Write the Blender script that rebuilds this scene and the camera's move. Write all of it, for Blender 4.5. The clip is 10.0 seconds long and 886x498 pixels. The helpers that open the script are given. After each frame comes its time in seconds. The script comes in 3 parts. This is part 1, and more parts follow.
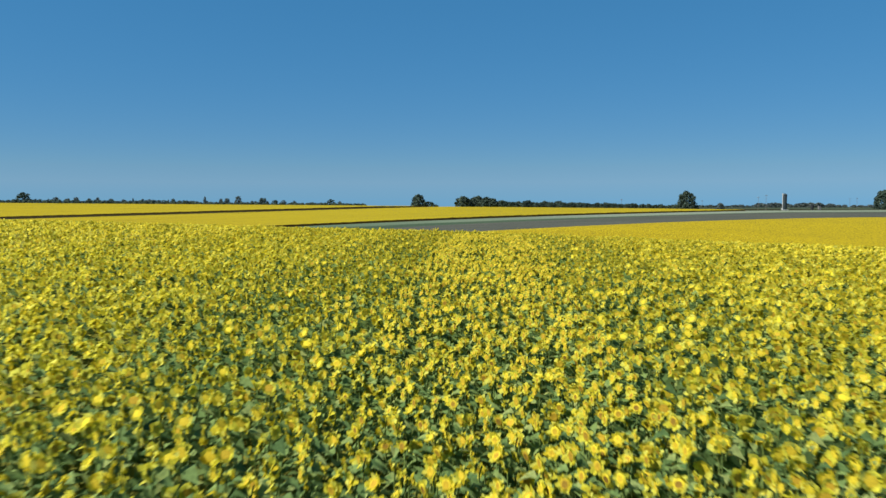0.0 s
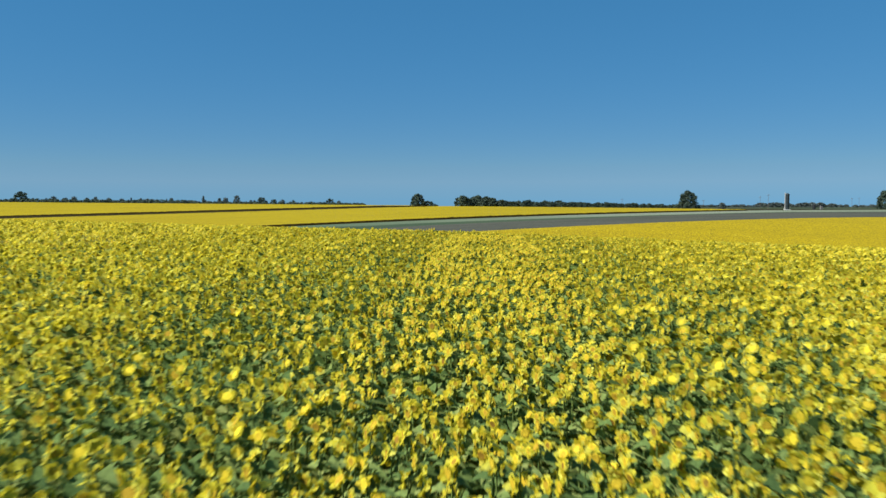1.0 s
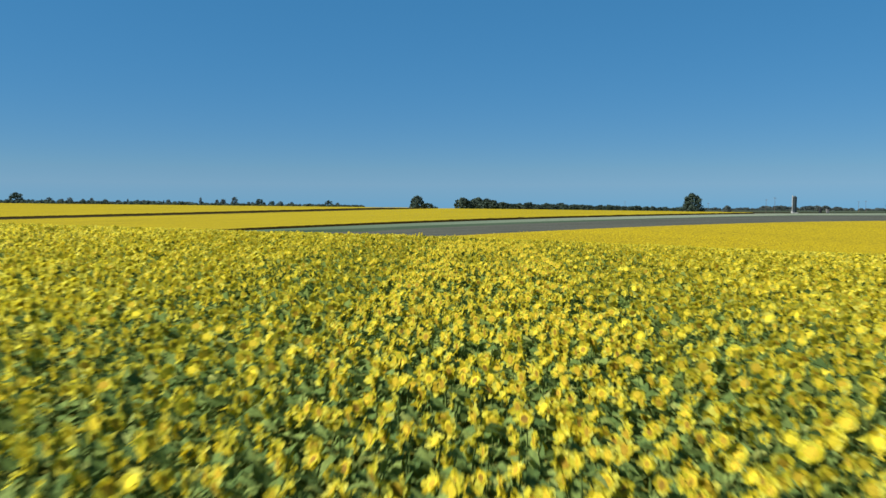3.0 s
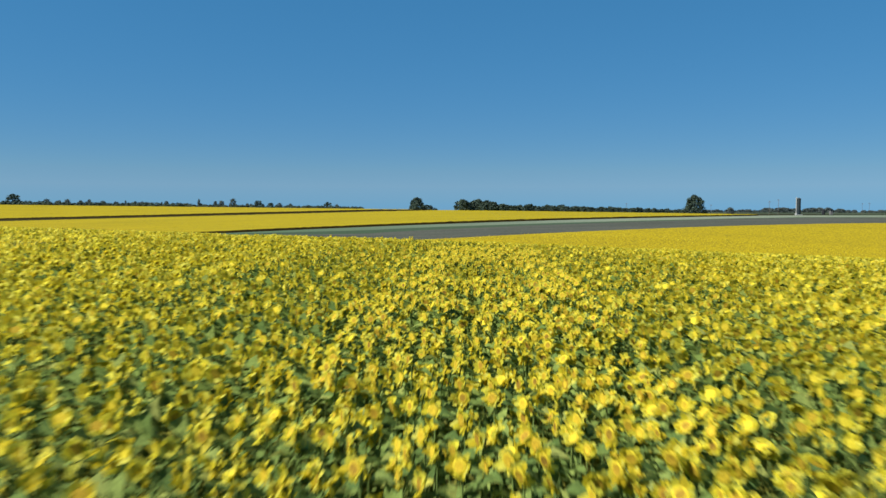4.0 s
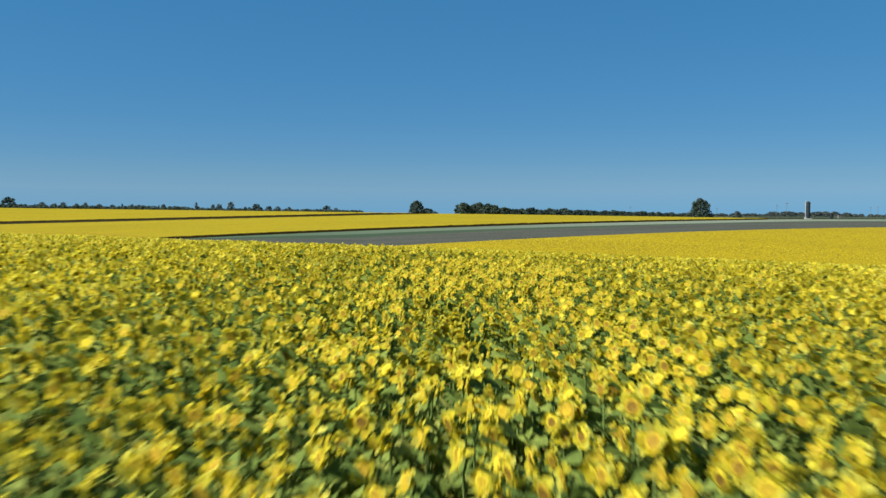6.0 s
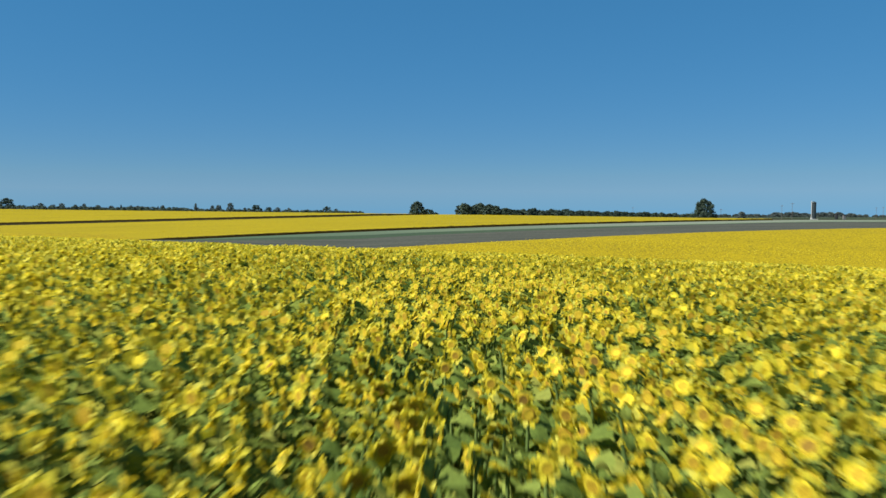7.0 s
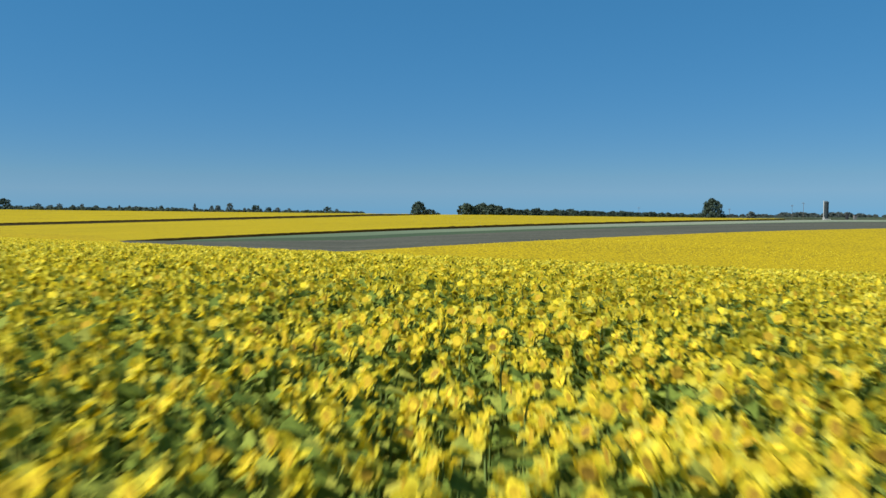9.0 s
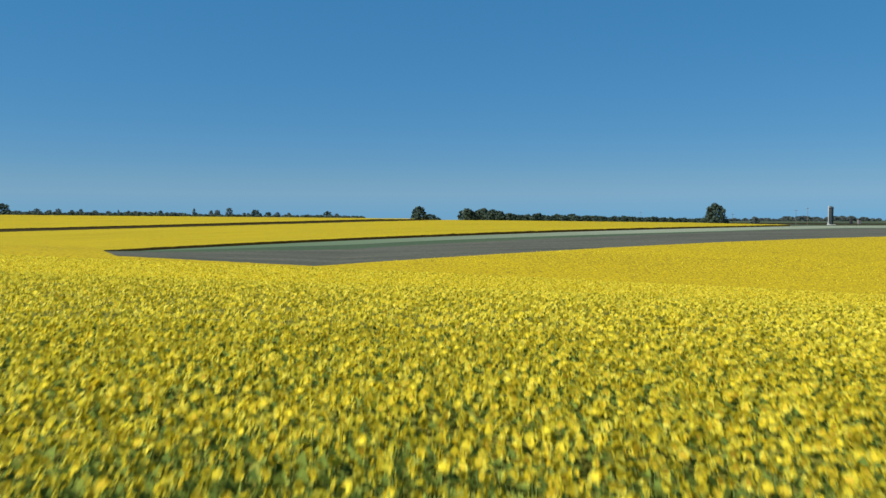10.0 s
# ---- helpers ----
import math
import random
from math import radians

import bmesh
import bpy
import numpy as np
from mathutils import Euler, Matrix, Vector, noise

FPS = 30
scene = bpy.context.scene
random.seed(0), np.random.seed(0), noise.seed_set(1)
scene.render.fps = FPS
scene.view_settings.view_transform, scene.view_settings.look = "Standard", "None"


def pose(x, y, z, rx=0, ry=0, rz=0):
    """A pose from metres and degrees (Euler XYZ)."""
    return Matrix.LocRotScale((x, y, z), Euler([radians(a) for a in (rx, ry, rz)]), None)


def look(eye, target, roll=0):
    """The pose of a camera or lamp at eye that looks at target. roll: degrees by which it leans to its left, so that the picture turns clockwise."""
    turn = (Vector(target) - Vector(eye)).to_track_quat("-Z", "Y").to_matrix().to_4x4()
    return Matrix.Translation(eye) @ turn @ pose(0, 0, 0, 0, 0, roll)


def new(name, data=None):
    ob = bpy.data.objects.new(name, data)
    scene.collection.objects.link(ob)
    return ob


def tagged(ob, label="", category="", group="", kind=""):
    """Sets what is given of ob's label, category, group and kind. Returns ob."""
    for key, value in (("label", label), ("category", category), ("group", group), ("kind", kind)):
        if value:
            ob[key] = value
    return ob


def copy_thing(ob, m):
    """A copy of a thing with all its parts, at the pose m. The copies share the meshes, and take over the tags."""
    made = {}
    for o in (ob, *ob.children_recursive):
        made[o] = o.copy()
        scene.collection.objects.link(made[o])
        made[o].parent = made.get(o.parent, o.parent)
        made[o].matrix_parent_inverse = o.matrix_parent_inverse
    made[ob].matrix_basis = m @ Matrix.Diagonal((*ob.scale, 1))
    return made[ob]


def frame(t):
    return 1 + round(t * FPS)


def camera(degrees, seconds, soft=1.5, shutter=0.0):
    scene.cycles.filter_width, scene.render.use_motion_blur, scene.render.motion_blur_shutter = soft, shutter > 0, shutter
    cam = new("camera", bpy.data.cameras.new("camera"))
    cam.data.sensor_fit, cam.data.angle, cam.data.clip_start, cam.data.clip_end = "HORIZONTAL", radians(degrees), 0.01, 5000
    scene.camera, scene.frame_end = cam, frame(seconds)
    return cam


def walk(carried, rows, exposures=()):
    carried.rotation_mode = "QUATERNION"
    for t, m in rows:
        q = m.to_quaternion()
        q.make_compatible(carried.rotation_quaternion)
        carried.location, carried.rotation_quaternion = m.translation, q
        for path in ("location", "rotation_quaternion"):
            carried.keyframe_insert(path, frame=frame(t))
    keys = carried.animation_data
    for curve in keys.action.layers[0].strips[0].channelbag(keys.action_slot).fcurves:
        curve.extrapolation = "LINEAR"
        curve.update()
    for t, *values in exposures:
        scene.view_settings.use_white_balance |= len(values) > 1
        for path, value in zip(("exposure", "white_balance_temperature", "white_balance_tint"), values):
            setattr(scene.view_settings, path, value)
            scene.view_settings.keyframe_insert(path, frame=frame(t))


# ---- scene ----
cam = camera(62.0, 10.0, soft=1.5, shutter=0.6)
EXPOSURE = 0.76
# seconds, x, y, z, yaw, pitch, roll
PATH = [
    (0, 0.000, 0.000, 4.190, -0.000, -3.612, -0.106),
    (0.5, 0.118, 1.918, 4.138, -0.016, -3.643, -0.067),
    (1, 0.248, 4.000, 4.088, -0.018, -3.644, -0.062),
    (1.5, 0.377, 6.307, 4.027, 0.000, -3.619, -0.040),
    (2, 0.558, 8.741, 3.963, -0.009, -3.570, 0.001),
    (2.5, 0.726, 11.297, 3.923, 0.005, -3.513, 0.057),
    (4, 1.278, 19.499, 3.798, 0.032, -3.316, 0.124),
    (4.5, 1.434, 22.232, 3.735, 0.047, -3.225, 0.132),
    (5, 1.601, 25.008, 3.675, 0.071, -3.152, 0.158),
    (5.5, 1.772, 27.746, 3.587, 0.096, -3.070, 0.183),
    (7, 2.338, 36.438, 3.334, 0.216, -2.938, 0.139),
    (7.5, 2.521, 39.250, 3.236, 0.289, -2.878, 0.164),
    (8, 2.708, 42.066, 3.147, 0.328, -2.851, 0.189),
    (8.5, 2.903, 44.799, 3.063, 0.387, -2.845, 0.174),
    (8.9, 3.037, 47.029, 3.037, 0.426, -2.862, 0.125),
    (9.1, 3.109, 48.124, 3.092, 0.450, -2.944, 0.094),
    (9.3, 3.190, 49.269, 3.332, 0.475, -2.953, 0.065),
    (9.5, 3.259, 50.227, 3.688, 0.496, -2.805, 0.040),
    (9.7, 3.315, 51.052, 4.153, 0.507, -2.750, 0.020),
    (9.8, 3.340, 51.421, 4.456, 0.511, -2.736, 0.011),
    (10, 3.389, 52.147, 5.025, 0.516, -2.707, -0.005),
]
walk(cam, [(t, pose(x, y, z, 90 + pitch, 0, yaw) @ pose(0, 0, 0, 0, 0, roll)) for t, x, y, z, yaw, pitch, roll in PATH],
     [(0, EXPOSURE), (10, EXPOSURE)])

# ---- sky and sun ----
SUN_ELEVATION, SUN_AZIMUTH = 50.0, -112.0   # degrees; azimuth clockwise from +y
world = bpy.data.worlds.new("summer_sky")
scene.world = world
world.use_nodes = True
wn, wl = world.node_tree.nodes, world.node_tree.links
sky = wn.new("ShaderNodeTexSky")
sky.sky_type, sky.sun_disc = "NISHITA", False
sky.sun_elevation, sky.sun_rotation = radians(SUN_ELEVATION), radians(SUN_AZIMUTH)
sky.altitude, sky.air_density, sky.dust_density, sky.ozone_density = 500.0, 1.0, 0.0, 4.0
wn["Background"].inputs["Strength"].default_value = 0.135
# clear, polarised-looking summer sky: evener brightness, deeper blue overhead
split, join = wn.new("ShaderNodeSeparateColor"), wn.new("ShaderNodeCombineColor")
split.mode = join.mode = "HSV"
even, depth = wn.new("ShaderNodeMath"), wn.new("ShaderNodeMath")
even.operation, even.inputs[1].default_value = "POWER", 0.45
depth.operation, depth.use_clamp = "MULTIPLY_ADD", True
depth.inputs[1].default_value, depth.inputs[2].default_value = 0.45, 0.585
wl.new(sky.outputs["Color"], split.inputs[0])
tone = wn.new("ShaderNodeMapRange")
tone.inputs["From Min"].default_value, tone.inputs["From Max"].default_value = 0.25, 0.75
tone.inputs["To Min"].default_value, tone.inputs["To Max"].default_value = 0.580, 0.602
wl.new(split.outputs[1], tone.inputs["Value"])
wl.new(tone.outputs["Result"], join.inputs[0])
wl.new(split.outputs[1], depth.inputs[0])
wl.new(split.outputs[2], even.inputs[0])
wl.new(depth.outputs[0], join.inputs[1])
wl.new(even.outputs[0], join.inputs[2])
wl.new(join.outputs[0], wn["Background"].inputs["Color"])

sun = new("sun", bpy.data.lights.new("sun", "SUN"))
sun.data.energy, sun.data.angle, sun.data.color = 5.0, radians(0.5), (1.0, 0.97, 0.90)
az, el = radians(SUN_AZIMUTH), radians(SUN_ELEVATION)
to_sun = Vector((math.sin(az) * math.cos(el), math.cos(az) * math.cos(el), math.sin(el)))
sun.matrix_world = look((0, 0, 60), Vector((0, 0, 60)) - to_sun)

rng = np.random.default_rng(7)


# ---- materials ----
def material(name, rough=0.7, spec=0.3):
    m = bpy.data.materials.new(name)
    m.use_nodes = True
    b = m.node_tree.nodes["Principled BSDF"]
    b.inputs["Roughness"].default_value = rough
    b.inputs["Specular IOR Level"].default_value = spec
    return m, m.node_tree.nodes, m.node_tree.links, b


def ramp(nodes, stops):
    r = nodes.new("ShaderNodeValToRGB")
    while len(r.color_ramp.elements) < len(stops):
        r.color_ramp.elements.new(0.5)
    for e, (p, c) in zip(r.color_ramp.elements, stops):
        e.position, e.color = p, (*c, 1)
    return r


def noise_node(nodes, links, scale, detail=4.0, stretch=None, coord="Object"):
    tc = nodes.new("ShaderNodeTexCoord")
    n = nodes.new("ShaderNodeTexNoise")
    n.inputs["Scale"].default_value, n.inputs["Detail"].default_value = scale, detail
    if stretch:
        mp = nodes.new("ShaderNodeMapping")
        mp.inputs["Scale"].default_value = stretch[:3]
        mp.inputs["Rotation"].default_value = (0, 0, stretch[3])
        links.new(tc.outputs[coord], mp.inputs["Vector"])
        links.new(mp.outputs["Vector"], n.inputs["Vector"])
    else:
        links.new(tc.outputs[coord], n.inputs["Vector"])
    return n


def mix_rgb(nodes, links, kind, fac, a, b):
    x = nodes.new("ShaderNodeMixRGB")
    x.blend_type = kind
    for sock, v in (("Fac", fac), ("Color1", a), ("Color2", b)):
        if isinstance(v, (int, float)):
            x.inputs[sock].default_value = v
        elif isinstance(v, tuple):
            x.inputs[sock].default_value = (*v, 1)
        else:
            links.new(v, x.inputs[sock])
    return x.outputs["Color"]


def plant_material(name, stops, thin=0.35, rough=0.55, grain=9.0, sheen=0.06, warmth=None):
    """Petals and leaves: colour varies from island to island and inside each; some light comes through. ripe: a tint that the crop takes on up the field."""
    m, n, l, b = material(name, rough, sheen)
    geo, info = n.new("ShaderNodeNewGeometry"), n.new("ShaderNodeObjectInfo")
    add = n.new("ShaderNodeMath")
    add.operation = "ADD"
    l.new(geo.outputs["Random Per Island"], add.inputs[0])
    l.new(info.outputs["Random"], add.inputs[1])
    wrap = n.new("ShaderNodeMath")
    wrap.operation = "FRACT"
    l.new(add.outputs[0], wrap.inputs[0])
    r = ramp(n, stops)
    l.new(wrap.outputs[0], r.inputs["Fac"])
    nz = noise_node(n, l, grain, 3.0)
    shade = ramp(n, [(0.3, (0.70, 0.70, 0.70)), (0.7, (1.12, 1.12, 1.12))])
    l.new(nz.outputs["Fac"], shade.inputs["Fac"])
    c = mix_rgb(n, l, "MULTIPLY", 1.0, r.outputs["Color"], shade.outputs["Color"])
    if warmth:
        apart, along = n.new("ShaderNodeSeparateXYZ"), n.new("ShaderNodeMapRange")
        l.new(geo.outputs["Position"], apart.inputs[0])
        l.new(apart.outputs["Y"], along.inputs["Value"])
        along.inputs["From Min"].default_value, along.inputs["From Max"].default_value = 4.0, 48.0
        c = mix_rgb(n, l, "MULTIPLY", along.outputs["Result"], c, warmth)
    l.new(c, b.inputs["Base Color"])
    tr = n.new("ShaderNodeBsdfTranslucent")
    l.new(c, tr.inputs["Color"])
    mx = n.new("ShaderNodeMixShader")
    mx.inputs["Fac"].default_value = thin
    out = n["Material Output"]
    l.new(b.outputs["BSDF"], mx.inputs[1])
    l.new(tr.outputs["BSDF"], mx.inputs[2])
    l.new(mx.outputs["Shader"], out.inputs["Surface"])
    return m


PETAL = plant_material("sunflower_petal", [(0.0, (0.555, 0.43, 0.022)), (0.22, (0.67, 0.60, 0.040)), (0.6, (0.705, 0.672, 0.076)), (0.85, (0.76, 0.742, 0.138)), (1.0, (0.605, 0.48, 0.024))], 0.53, 0.65, warmth=(1.02, 0.95, 0.80))
DISC = plant_material("sunflower_disc", [(0.0, (0.20, 0.118, 0.022)), (0.35, (0.37, 0.235, 0.024)), (0.7, (0.50, 0.345, 0.026)), (1.0, (0.60, 0.44, 0.034))], 0.0, 0.85, 60.0)
FLORET = plant_material("sunflower_disc_florets", [(0.0, (0.34, 0.22, 0.02)), (0.5, (0.49, 0.37, 0.027)), (1.0, (0.62, 0.50, 0.033))], 0.0, 0.85, 60.0)
# the leaf colour up the field has the blue of skylight taken out
LEAF = plant_material("sunflower_leaf", [(0.0, (0.085, 0.152, 0.056)), (0.4, (0.150, 0.238, 0.079)), (0.8, (0.233, 0.327, 0.109)), (1.0, (0.31, 0.362, 0.126))], 0.42, 0.65, 22.0, 0.05, (1.25, 1.06, 0.55))
STEM = plant_material("sunflower_stem", [(0.0, (0.10, 0.15, 0.04)), (1.0, (0.17, 0.23, 0.06))], 0.0, 0.7, 20.0)
TREE_LEAF = plant_material("tree_foliage", [(0.0, (0.036, 0.058, 0.042)), (0.5, (0.052, 0.078, 0.056)), (1.0, (0.074, 0.100, 0.072))], 0.15, 0.7, 0.6)
# distance haze over the farther trees, mixed into the leaf colour
HAZE_LEAF = plant_material("haze_tinted_foliage", [(0.0, (0.07, 0.095, 0.085)), (0.5, (0.10, 0.125, 0.115)), (1.0, (0.135, 0.155, 0.14))], 0.3, 0.8, 0.6)
MATS = [PETAL, DISC, LEAF, STEM, FLORET]


def ground_material(name, stops, scales, bump=0.4, stretch=None):
    m, n, l, b = material(name, 0.95, 0.03)
    big = noise_node(n, l, scales[0], 5.0, stretch)
    r = ramp(n, stops)
    l.new(big.outputs["Fac"], r.inputs["Fac"])
    small = noise_node(n, l, scales[1], 6.0)
    sh = ramp(n, [(0.3, (0.72, 0.72, 0.72)), (0.7, (1.15, 1.15, 1.15))])
    l.new(small.outputs["Fac"], sh.inputs["Fac"])
    c = mix_rgb(n, l, "MULTIPLY", 1.0, r.outputs["Color"], sh.outputs["Color"])
    l.new(c, b.inputs["Base Color"])
    bp = n.new("ShaderNodeBump")
    bp.inputs["Strength"].default_value, bp.inputs["Distance"].default_value = bump, 0.1
    l.new(small.outputs["Fac"], bp.inputs["Height"])
    l.new(bp.outputs["Normal"], b.inputs["Normal"])
    return m


SOIL = ground_material("field_soil", [(0.3, (0.07, 0.05, 0.035)), (0.7, (0.13, 0.10, 0.07))], (0.3, 6.0))
FALLOW = ground_material("grey_tilled_soil", [(0.28, (0.049, 0.054, 0.042)), (0.5, (0.062, 0.066, 0.052)), (0.72, (0.078, 0.079, 0.062))], (0.10, 0.9), 0.6, (0.25, 1.6, 1.0, 0.26))
GREENING = ground_material("green_field_margin", [(0.3, (0.046, 0.062, 0.042)), (0.5, (0.040, 0.066, 0.036)), (0.7, (0.066, 0.078, 0.054))], (0.06, 1.2), 0.6, (0.25, 1.6, 1.0, 0.26))
VERGE = ground_material("dry_grass_verge", [(0.3, (0.115, 0.142, 0.098)), (0.7, (0.185, 0.21, 0.15))], (0.06, 1.5), 0.5, (0.25, 1.6, 1.0, 0.26))
# the verge dries out and pales towards the silo
vn, vl = VERGE.node_tree.nodes, VERGE.node_tree.links
vb = vn["Principled BSDF"]
pale = vb.inputs["Base Color"].links[0].from_socket
vsep, vtc, vmap = vn.new("ShaderNodeSeparateXYZ"), vn.new("ShaderNodeTexCoord"), vn.new("ShaderNodeMapRange")
vl.new(vtc.outputs["Object"], vsep.inputs[0])
vl.new(vsep.outputs["X"], vmap.inputs["Value"])
vmap.inputs["From Min"].default_value, vmap.inputs["From Max"].default_value = -70.0, 70.0
vl.new(mix_rgb(vn, vl, "MIX", vmap.outputs["Result"], (0.065, 0.098, 0.056), pale), vb.inputs["Base Color"])
MEADOW = ground_material("far_grassland", [(0.3, (0.030, 0.045, 0.026)), (0.7, (0.055, 0.068, 0.040))], (0.01, 0.3))


# dark strip of ground painted for the shade on the upper crop's stalks
STALK_SHADE = ground_material("painted_stalk_shade", [(0.3, (0.015, 0.012, 0.004)), (0.7, (0.028, 0.022, 0.007))], (0.2, 2.0))


def canopy_material(name, stops, grain=2.2, drift=0.30):
    """Crop seen from afar: flower heads over leaves, with broad drifts of thinner bloom."""
    m, n, l, b = material(name, 0.9, 0.04)
    fine = noise_node(n, l, grain, 3.0)
    broad = noise_node(n, l, 0.05, 4.0, (0.3, 1.5, 1.0, 0.26))
    mix = n.new("ShaderNodeMath")
    mix.operation = "MULTIPLY_ADD"
    mix.inputs[1].default_value = drift
    l.new(broad.outputs["Fac"], mix.inputs[0])
    l.new(fine.outputs["Fac"], mix.inputs[2])
    r = ramp(n, stops)
    l.new(mix.outputs[0], r.inputs["Fac"])
    l.new(r.outputs["Color"], b.inputs["Base Color"])
    bp = n.new("ShaderNodeBump")
    bp.inputs["Strength"].default_value, bp.inputs["Distance"].default_value = 0.6, 0.15
    l.new(fine.outputs["Fac"], bp.inputs["Height"])
    l.new(bp.outputs["Normal"], b.inputs["Normal"])
    return m


BLOOM = canopy_material("sunflower_bloom_canopy", [(0.40, (0.14, 0.12, 0.012)), (0.53, (0.27, 0.215, 0.012)), (0.67, (0.345, 0.275, 0.011)), (0.88, (0.40, 0.315, 0.012))])
SPECKLED = canopy_material("speckled_bloom_canopy", [(0.43, (0.16, 0.125, 0.011)), (0.52, (0.245, 0.185, 0.009)), (0.62, (0.30, 0.226, 0.008)), (0.76, (0.35, 0.262, 0.009))], 1.7, 0.12)
# ochre bloom of the upper fields, dimmed in colour to offset their sunward slopes
UPPER = canopy_material("dimmed_ochre_canopy", [(0.37, (0.095, 0.085, 0.012)), (0.51, (0.195, 0.150, 0.009)), (0.67, (0.258, 0.202, 0.008)), (0.88, (0.31, 0.24, 0.009))])
# brown stalks, with the shade on the crop's near edge put into the colour
SKIRT = ground_material("shade_darkened_stalks", [(0.3, (0.014, 0.010, 0.003)), (0.7, (0.038, 0.026, 0.007))], (1.5, 5.0), 0.8)
UNDER = ground_material("leaf_understorey", [(0.3, (0.085, 0.088, 0.018)), (0.7, (0.19, 0.178, 0.028))], (1.2, 6.0), 1.0)
BARK = ground_material("bark", [(0.3, (0.06, 0.045, 0.035)), (0.7, (0.12, 0.10, 0.08))], (3.0, 18.0))

# ---- lie of the land ----
CROP = 1.65        # height of the crop's surface over the soil
TOP = 1.62         # mean height of the heads
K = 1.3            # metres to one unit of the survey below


def survey(x):
    """For each x (survey units): rows across the land, as places y and heights of the crop, from near to far."""
    one = np.ones_like(x)
    xa, xb = np.clip(x, -20, 260), np.clip(x, -350, 330)
    right, left = np.clip(x, 0, 90), np.clip(x, -90, 0)
    # the near hill: place, height on the axis, fall to the right and to the left
    hill = [(-400, -3.0, 0.03, 0.03), (-40, 1.1, 0.03, 0.03), (9, 1.535, 0.0284, 0.0295), (20, 1.910, 0.0295, 0.0300),
            (30, 1.944, 0.0305, 0.0306), (38, 1.900, 0.0319, 0.0312), (46, 1.762, 0.0382, 0.0292), (54, 1.442, 0.0392, 0.0290),
            (62, 1.081, 0.0393, 0.0286), (76, 0.376, 0.0364, 0.0317), (100, -1.486, 0.0419, 0.0348), (130, -2.804, 0.0489, 0.0405),
            (148, -5.404, 0.0489, 0.0405)]
    rows = [(y * one, z - fr * right - fl * left) for y, z, fr, fl in hill]
    rows += [
            (174 + 0.48 * xa, -3.48 + 0.0375 * xa - 0.000155 * xa ** 2 + 0.05 * np.clip(-20 - x, 0, 60)),
            (281 + 0.27 * xb, -1.72 + 0.032 * np.clip(x, -260, 140) - 0.00008 * np.clip(x, -260, 140) ** 2),
            (430 * one, np.minimum(1.75 + 0.030 * np.clip(x, -330, 0), 1.75 - 0.0085 * np.clip(x, 0, 220))),
            (500 * one - 0.05 * xb, np.minimum(2.9 + 0.026 * np.clip(x, -330, 400), 1.5 - 0.006 * np.clip(x, -40, 260))),
            (640 * one, 1.0 - 0.0092 * np.clip(x, -420, 60)), (900 * one, -6.0 * one), (4000 * one, -60.0 * one)]
    return np.stack([r[0] for r in rows]), np.stack([r[1] for r in rows])


def height(x, y):
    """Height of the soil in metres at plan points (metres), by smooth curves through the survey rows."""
    x, y = np.asarray(x, float) / K, np.asarray(y, float) / K
    Y, Z = survey(x)
    h, d = np.diff(Y, axis=0), np.diff(Z, axis=0) / np.diff(Y, axis=0)
    prod = d[1:] * d[:-1]
    slope = np.zeros_like(Y)
    slope[1:-1] = np.where(prod > 0, 2 * prod / np.where(prod > 0, d[1:] + d[:-1], 1), 0)
    i = np.clip((y[None] >= Y).sum(0) - 1, 0, len(Y) - 2)
    j = np.arange(len(x))
    hh, y0, z0, z1, m0, m1 = h[i, j], Y[i, j], Z[i, j], Z[i + 1, j], slope[i, j], slope[i + 1, j]
    t = np.clip((y - y0) / hh, 0, 1)
    z = (2 * t**3 - 3 * t**2 + 1) * z0 + (t**3 - 2 * t**2 + t) * hh * m0 + (-2 * t**3 + 3 * t**2) * z1 + (t**3 - t**2) * hh * m1
    return z * K - 0.62 - CROP


def row_line(i, x):
    """Plan y in metres of survey row i at x metres."""
    return survey(np.asarray(x, float) / K)[0][i] * K


def margin(f, x):
    """A line between the crop's far edge (row 13) and the next crop's near edge (row 14)."""
    a, b = row_line(13, x), row_line(14, x)
    return a + (b - a) * f


def strip_edge(x):
    """Near edge of the tilled strip, which runs out to a point on the left."""
    return margin(np.clip((-70.0 - np.asarray(x, float)) / 84.0, 0, 1), x) - 0.3


def mesh_from(name, verts, faces4=None, faces3=None, mats=(), index4=None, index3=None, smooth=False):
    me = bpy.data.meshes.new(name)
    parts = [f for f in (faces4, faces3) if f is not None and len(f)]
    loops = np.concatenate([f.ravel() for f in parts])
    sizes = np.concatenate([np.full(len(f), f.shape[1]) for f in parts])
    me.vertices.add(len(verts))
    me.vertices.foreach_set("co", np.ascontiguousarray(verts, dtype=np.float32).ravel())
    me.loops.add(len(loops))
    me.loops.foreach_set("vertex_index", loops.astype(np.int32))
    me.polygons.add(len(sizes))
    me.polygons.foreach_set("loop_start", np.concatenate([[0], np.cumsum(sizes)[:-1]]).astype(np.int32))
    for m in mats:
        me.materials.append(m)
    idx = [i for i, f in ((index4, faces4), (index3, faces3)) if f is not None and len(f)]
    if all(i is not None for i in idx):
        me.polygons.foreach_set("material_index", np.concatenate(idx).astype(np.int32))
    me.update(calc_edges=True)
    me.validate()
    if smooth:
        me.polygons.foreach_set("use_smooth", np.ones(len(sizes), bool))
    return me


